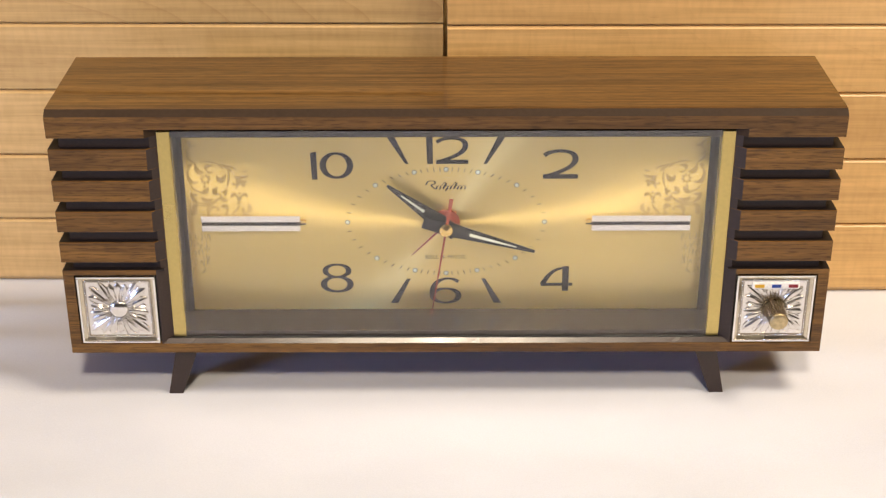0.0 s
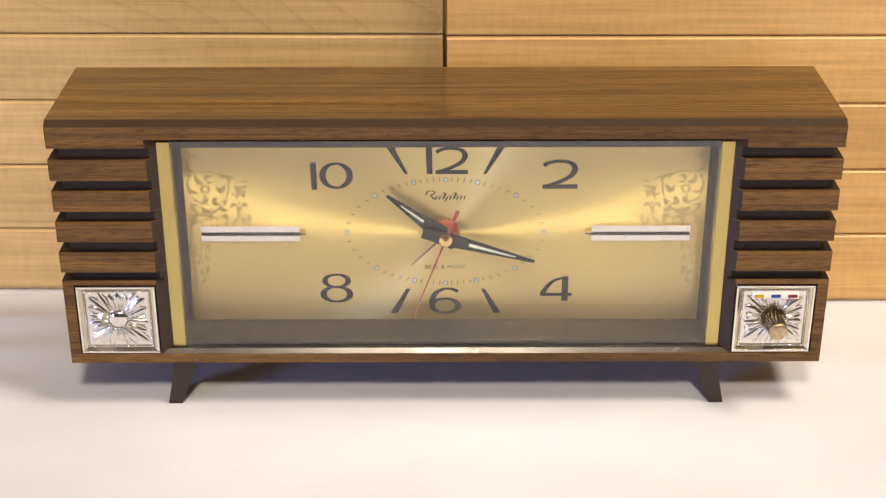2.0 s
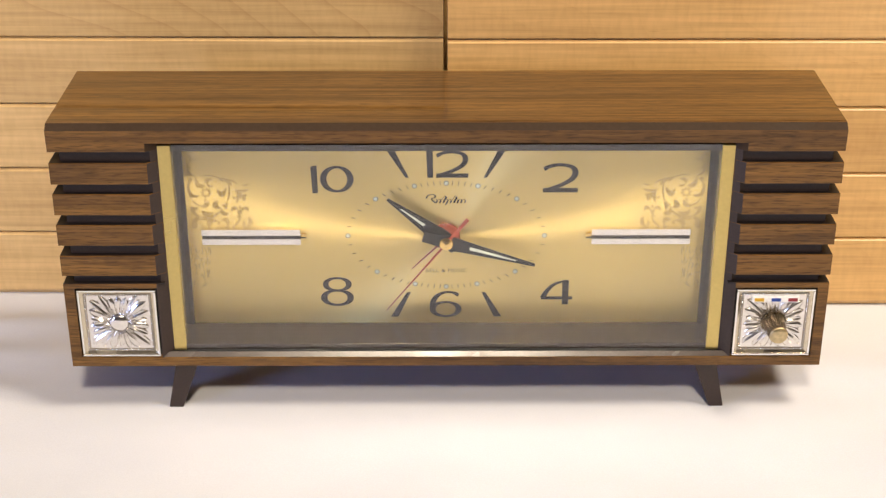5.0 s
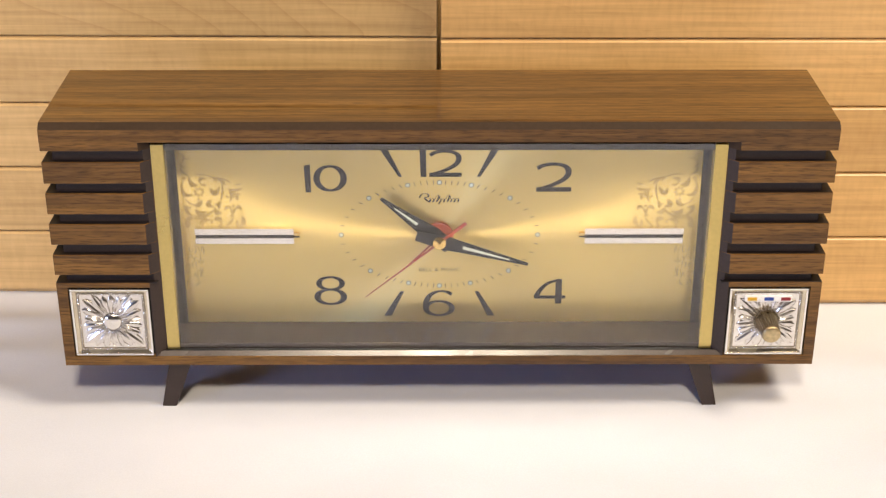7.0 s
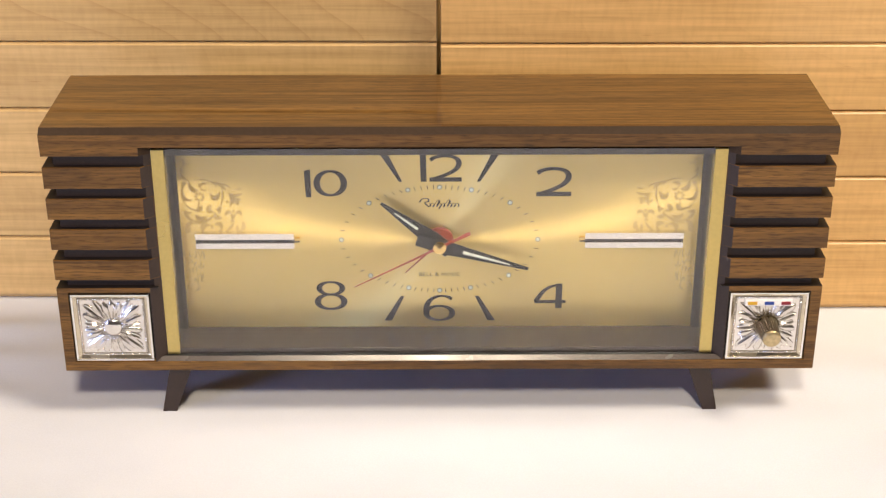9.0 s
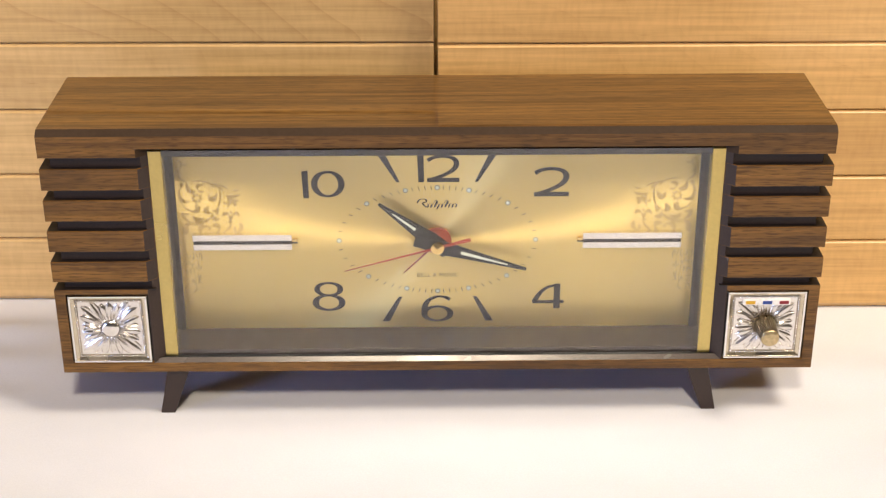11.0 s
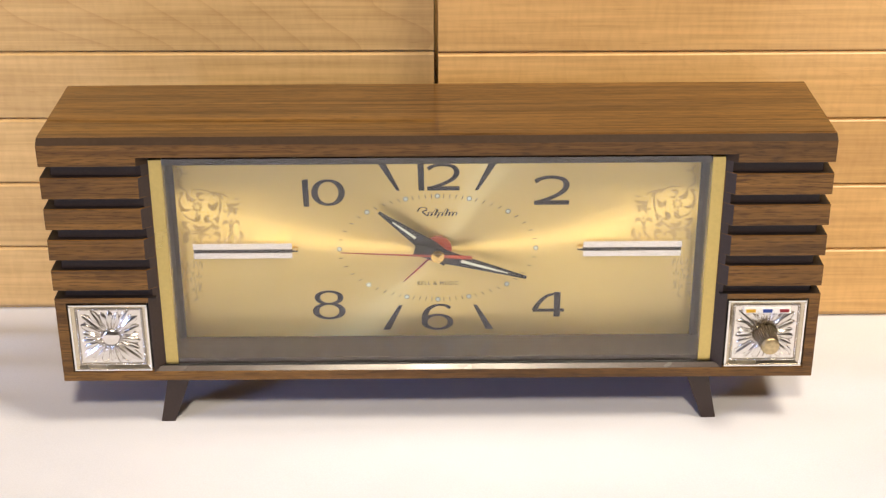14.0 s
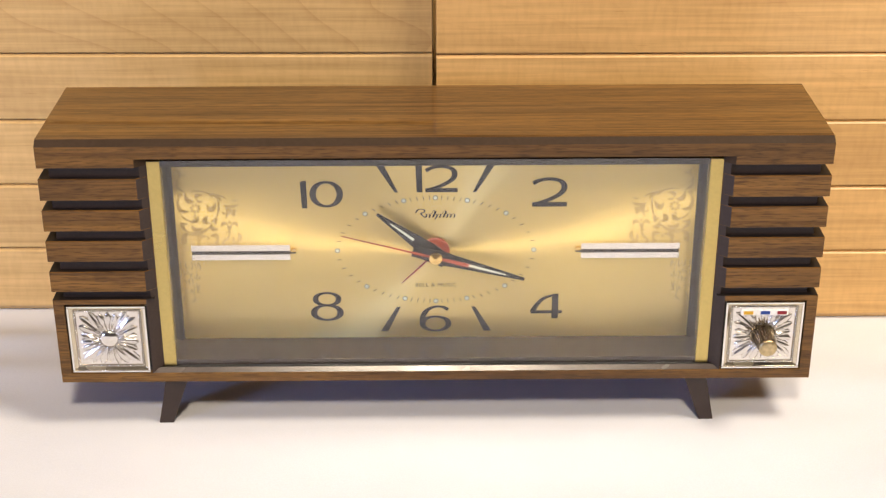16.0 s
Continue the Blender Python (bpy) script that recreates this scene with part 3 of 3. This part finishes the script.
        # the lower scroll
        leaf(268, 338, 214, 398, 140, 376, 0.36)
        leaf(104, 322, 108, 362, 150, 380, 0.75, 0.7)
        leaf(104, 324, 122, 342, 142, 330, 0.5)
        leaf(162, 342, 176, 382, 224, 354, 0.95, 0.9)
        leaf(262, 348, 208, 408, 140, 388, 0.3)
        leaf(146, 384, 108, 396, 112, 446, 0.95, 0.7)
        leaf(134, 410, 132, 432, 112, 446, 0.6)
        # the three-part bud
        leaf(316, 350, 330, 318, 352, 342, 0.85)
        leaf(350, 338, 356, 352, 360, 370, 0.5)
        leaf(406, 350, 396, 318, 372, 342, 0.85)
        leaf(374, 338, 366, 352, 360, 370, 0.5)
        leaf(358, 318, 364, 326, 360, 334, 0.5)
        # the feathered sprig
        leaf(332, 232, 366, 258, 340, 306, 0.7)
        leaf(322, 268, 326, 284, 342, 276, 0.45)
        leaf(340, 236, 372, 250, 362, 284, 0.6)
        leaf(345, 236, 384, 250, 410, 228, 0.6)
        leaf(366, 262, 386, 262, 402, 266, 0.5)
        leaf(376, 264, 384, 284, 382, 294, 0.8)
        leaf(370, 210, 392, 214, 404, 200, 0.4)
        # the lowest row
        leaf(202, 438, 186, 392, 246, 402, 1.15, 0.8)
        leaf(246, 402, 256, 412, 244, 420, 0.5)
        leaf(262, 400, 300, 384, 302, 424, 1.1)
        leaf(302, 418, 300, 434, 282, 438, 0.6)
        leaf(346, 380, 358, 374, 372, 382, 0.5)
        leaf(366, 388, 350, 420, 318, 440, 0.5)
        leaf(408, 382, 436, 412, 396, 436, 1.0)
        leaf(386, 400, 380, 424, 396, 438, 0.7)
        # the plume that runs into the corner
        leaf(72, 48, 116, 62, 84, 98, 0.4)
        leaf(82, 98, 76, 116, 104, 122, 0.4)
        leaf(96, 70, 120, 84, 130, 66, 0.35)
        for k in range(8):
            a = radians(45 * k + 8)
            leaf(180 + 12 * math.cos(a), 250 + 11 * math.sin(a), 180 + 20 * math.cos(a), 250 + 18 * math.sin(a), 180 + 31 * math.cos(a), 250 + 28 * math.sin(a), 0.42)
        on_dial("scroll_ornament", bm, SCROLL_DIM if sz < 0 else SCROLL, "matte floral scroll print")

    for sx in (-1, 1):
        for sz in (-1, 1):
            ornament(sx, sz)

    # applied bars at three and nine
    for s in (-1, 1):
        bm = bmesh.new()
        x0, x1 = sorted((s * 65.9, s * 110.6))
        prism(bm, [(FACE, 73.9), (FACE - 1.8, 74.1), (FACE - 2.4, 77.2), (FACE, 77.2)], "x", x0, x1, 0.1)
        prism(bm, [(FACE, 78.9), (FACE - 2.4, 78.9), (FACE - 3.0, 82.2), (FACE, 82.2)], "x", x0, x1, 0.1)
        bar = on_dial("hour_bar", bm, SILVER, "polished silver double bar")
        bm = bmesh.new()
        box(bm, *sorted((s * 63.4, s * 110.5)), -1.2, 0, -0.75, 0.6)
        part("groove", bm, WELL, bar, "black groove")
        bm = bmesh.new()
        box(bm, *sorted((s * 63.2, s * 65.8)), -1.6, 0, 0.1, 1.7, 0.2)
        part("tip", bm, BRASS, bar, "small brass tip")

    build_pointers(clock)


POINTERS = {}


def build_pointers(clock):
    def hand(name, outline, depth, thick, mat, label, angle, inset=None):
        bm = bmesh.new()
        prism(bm, outline, "y", -thick / 2, thick / 2, 0.06)
        ob = part(name, bm, mat, clock, label)
        ob.matrix_basis = pose(0, depth * MM, CZ * MM, 0, angle, 0)
        if inset:
            bm = bmesh.new()
            prism(bm, inset, "y", -thick / 2 - 0.12, -thick / 2 + 0.05)
            part("luminous_inset", bm, LUME, ob, "pale luminous strip")
        POINTERS[name] = ob
        return ob

    bm = bmesh.new()
    turned(bm, 0, CZ, [(6.4, FACE - 0.3), (6.4, FACE - 1.3), (6.1, FACE - 1.5)], 40)
    part("alarm_disc", bm, RED, clock, "red disc behind the pointers", smooth=False)
    hand("alarm_hand", [(-0.55, 1), (0.55, 1), (0.22, 22), (-0.22, 22)], 22.0, 0.3, DARKRED, "short dark red alarm pointer", 225.2)
    hand("hour_hand", [(-3.4, -6.0), (3.4, -6.0), (4.0, 4), (3.3, 9), (0.65, 33.2), (-0.65, 33.2), (-3.3, 9), (-4.0, 4)], 19.6, 0.5, HANDPAINT, "black hour pointer with a pale strip", 307.8,
         [(-0.62, 12.5), (0.62, 12.5), (0.28, 25.5), (-0.28, 25.5)])
    hand("minute_hand", [(-2.6, -10.8), (2.6, -10.8), (3.4, 4), (2.9, 9), (0.7, 41.8), (-0.7, 41.8), (-2.9, 9), (-3.4, 4)], 17.6, 0.5, HANDPAINT, "black minute pointer with a pale strip", 106.1,
         [(-0.72, 11.0), (0.72, 11.0), (0.26, 33), (-0.26, 33)])
    hand("second_hand", [(-0.95, -15.4), (0.95, -15.4), (0.55, 0), (0.22, 43.6), (-0.22, 43.6), (-0.55, 0)], 16.3, 0.3, RED, "thin red sweeping second pointer", 188.8)
    bm = bmesh.new()
    turned(bm, 0, CZ, [(2.2, FACE), (2.2, 16.4)], 20)
    part("spindle", bm, BRASS, clock)
    bm = bmesh.new()
    turned(bm, 0, CZ, [(2.9, 16.0), (3.05, 15.6), (2.9, 15.3), (0.15, 14.5)], 32)
    part("brass_cap", bm, BRASS, clock, "polished brass centre cap")


def build_plate(clock, s):
    """A square embossed metal plate; the one at three o'clock's side carries the knob and the colour marks."""
    cx, cz = s * 146.95, 45.95
    plate_w, plate_h = 17.5, 16.9
    bm = bmesh.new()
    box(bm, cx - plate_w, cx + plate_w, 1.2, 2.6, cz - plate_h, cz + plate_h, 0.2)
    plate = part("embossed_plate", bm, FIELD, clock, "square embossed silver plate", origin=(cx, 1.2, cz))
    # raised rim
    bm = bmesh.new()
    for a, b, c, d in ((-plate_w, plate_w, plate_h - 1.0, plate_h), (-plate_w, plate_w, -plate_h, -plate_h + 1.0),
                       (-plate_w, -plate_w + 1.0, -plate_h + 1.0, plate_h - 1.0), (plate_w - 1.0, plate_w, -plate_h + 1.0, plate_h - 1.0)):
        box(bm, a, b, -1.5, 0.1, c, d, 0.3)
    part("rim", bm, SILVER, plate)
    # margin that slopes down from the rim to the field
    bm = bmesh.new()
    rings = [[bm.verts.new((u * hx, yy, w * hz)) for u, w in ((-1, -1), (1, -1), (1, 1), (-1, 1))]
             for hx, hz, yy in ((16.6, 16.0, -0.9), (15.2, 14.6, -0.2), (15.2, 14.6, 0.1))]
    for u, w in zip(rings, rings[1:]):
        for k in range(4):
            bm.faces.new((u[k], u[(k + 1) % 4], w[(k + 1) % 4], w[k]))
    part("sloping_margin", bm, MARGIN, plate, "warm silver margin sloping to the field")
    bm = bmesh.new()
    for q in (-1, 1):
        box(bm, -15.2, 15.2, -0.06, 0.05, *sorted((q * 13.3, q * 14.6)))
        box(bm, *sorted((q * 13.9, q * 15.2)), -0.06, 0.05, -13.3, 13.3)
    part("border_groove", bm, TARNISH, plate, "tarnished groove under the beads")
    bm = bmesh.new()
    for k in range(27):
        t = -1 + 2 * (k + 0.5) / 27
        for x, z in ((t * 14.5, 13.95), (t * 14.5, -13.95), (-14.5, t * 13.95), (14.5, t * 13.95)):
            b = bmesh.new()
            bmesh.ops.create_icosphere(b, subdivisions=2, radius=0.46)
            bmesh.ops.translate(b, verts=b.verts, vec=(x, -0.35, z))
            join(bm, b, 0)
    part("beaded_border", bm, CHROME, plate, smooth=True)
    # starburst of veined petals with blunt tips, long and short by turns
    rng = random.Random(5 + s)
    for k in range(44):
        a = math.tau * (k + 0.5 * (k % 2 == 0) * 0.2) / 44
        sn, cs = math.sin(a), math.cos(a)
        reach = min(13.0 / max(abs(sn), abs(cs)), 17.6) * (1.0, 0.86, 0.95, 0.80)[k % 4]
        w = (1.5, 1.05, 1.3, 1.0)[k % 4] * reach / 13.5
        lean = rng.uniform(-0.28, 0.28)
        bm = bmesh.new()
        steps = 8
        rows = []
        for i in range(steps + 1):
            q = i / steps
            r, half = 4.6 + q * (reach - 4.6), 0.22 + w * math.sin(math.pi * (0.06 + 0.86 * q) ** 1.35) ** 0.7
            half = half if i < steps else 0.2
            high = (0.45 + 0.75 * math.sin(math.pi * (0.12 + 0.80 * q))) * (1.0 if k % 2 == 0 else 0.8)
            rows.append([bm.verts.new((r * sn + off * half * cs, -hh * high * (1 + lean * off), r * cs - off * half * sn))
                         for off, hh in ((-1, -0.1), (-0.85, 0.75), (-0.45, 0.80), (0, 1.2), (0.45, 0.80), (0.85, 0.75), (1, -0.1))])
        for u, v in zip(rows, rows[1:]):
            for i in range(6):
                bm.faces.new((u[i], u[i + 1], v[i + 1], v[i]))
        part("petal", bm, LEAFMETAL, plate, smooth=k % 3 == 0)
    # ring of short upright leaves round the middle
    for k in range(30):
        a = math.tau * (k + 0.5) / 30
        sn, cs = math.sin(a), math.cos(a)
        bm = bmesh.new()
        rows = []
        for r, half, high in ((4.9, 0.35, 0.9), (5.9, 0.55, 1.6), (7.2, 0.55, 1.5), (8.6 + 0.8 * (k % 2), 0.12, 0.5)):
            rows.append([bm.verts.new((r * sn + off * half * cs, -hh * high, r * cs - off * half * sn)) for off, hh in ((-1, 0.2), (0, 1), (1, 0.2))])
        for u, v in zip(rows, rows[1:]):
            for i in range(2):
                bm.faces.new((u[i], u[i + 1], v[i + 1], v[i]))
        part("short_leaf", bm, LEAFMETAL, plate)
    bm = bmesh.new()
    for k in range(24):
        a = math.tau * k / 24
        b = bmesh.new()
        bmesh.ops.create_icosphere(b, subdivisions=1, radius=0.55)
        bmesh.ops.translate(b, verts=b.verts, vec=(4.7 * math.sin(a), -0.3, 4.7 * math.cos(a)))
        join(bm, b, 0)
    part("bead_ring", bm, CHROME, plate, smooth=True)
    if s < 0:
        bm = bmesh.new()
        turned(bm, 0, 0, [(4.2, 0.2), (4.2, -0.5), (3.9, -1.0), (3.2, -1.45), (2.2, -1.8), (1.1, -2.0), (0.2, -2.05)], 36)
        part("dome", bm, CHROME, plate, "small polished dome", smooth=True)
        return
    bm = bmesh.new()
    box(bm, -10.6, 10.6, -1.3, 0.1, 10.0, 13.2, 0.5)
    box(bm, -10.6, 10.6, -0.5, 0.05, 9.4, 9.9)
    box(bm, -11.2, 11.2, -0.5, 0.05, 13.3, 13.8)
    strip = part("colour_strip", bm, WHITE, plate, "white enamel strip")
    for x, mat, word in ((-7.3, YELLOW, "yellow"), (0.2, BLUE, "blue"), (7.7, MAROON, "dark red")):
        bm = bmesh.new()
        box(bm, x - 2.1, x + 2.1, -1.42, -1.2, 10.7, 12.3)
        part("colour_mark", bm, mat, strip, word + " enamel mark")
    bm = bmesh.new()
    turned(bm, 0, 0, [(5.5, 0.5), (5.5, -0.5), (5.3, -0.8)], 40)
    part("knob_collar", bm, WELL, plate, "black collar under the knob")
    # fluted knob
    bm = bmesh.new()
    steps = 72
    rings = []
    for r, y, deep in ((5.3, 0.3, 0), (5.3, -1.0, 0), (4.95, -1.2, 0.32), (4.3, -11.6, 0.32), (4.2, -12.2, 0), (4.15, -12.8, 0)):
        rings.append([bm.verts.new(((r - deep * (k % 3 == 0)) * math.sin(math.tau * k / steps), y, (r - deep * (k % 3 == 0)) * math.cos(math.tau * k / steps))) for k in range(steps)])
    for u, w in zip(rings, rings[1:]):
        for k in range(steps):
            bm.faces.new((u[k], u[(k + 1) % steps], w[(k + 1) % steps], w[k]))
    bm.faces.new(rings[-1])
    knob = part("knob", bm, KNOB, plate, "fluted aged brass knob")
    bm = bmesh.new()
    turned(bm, 0, 0, [(4.05, -12.7), (4.0, -13.4), (3.6, -13.8), (2.0, -14.0), (0.2, -14.05)], 36)
    part("knob_face", bm, KNOBEND, knob, "mottled tarnished brass end", smooth=True)


build_room()
build_table()
build_cabinet(-372, -0.9, 116.6, -0.72, MAPLE_PALE, "pale maple cabinet with narrow chamfered drawer fronts", (36.4, 72.3, 107.2, 141.8, 176.5, 211.0), MAPLE_FIGURED)
build_cabinet(1.0, 372, 100.3, 0, MAPLE_WARM, "honey-coloured maple cabinet with narrow drawer fronts, set slightly forward", (39.2, 75.0, 110.2, 144.9, 179.5, 213.5), MAPLE_WARM)
build_clock()


def motions():
    second = POINTERS["second_hand"]
    walk(second, [(t, pose(0, 0.0163, CZ * MM, 0, 188.8 + 6.0 * t, 0)) for t in (0, 4, 8, 12, 16)])


motions()
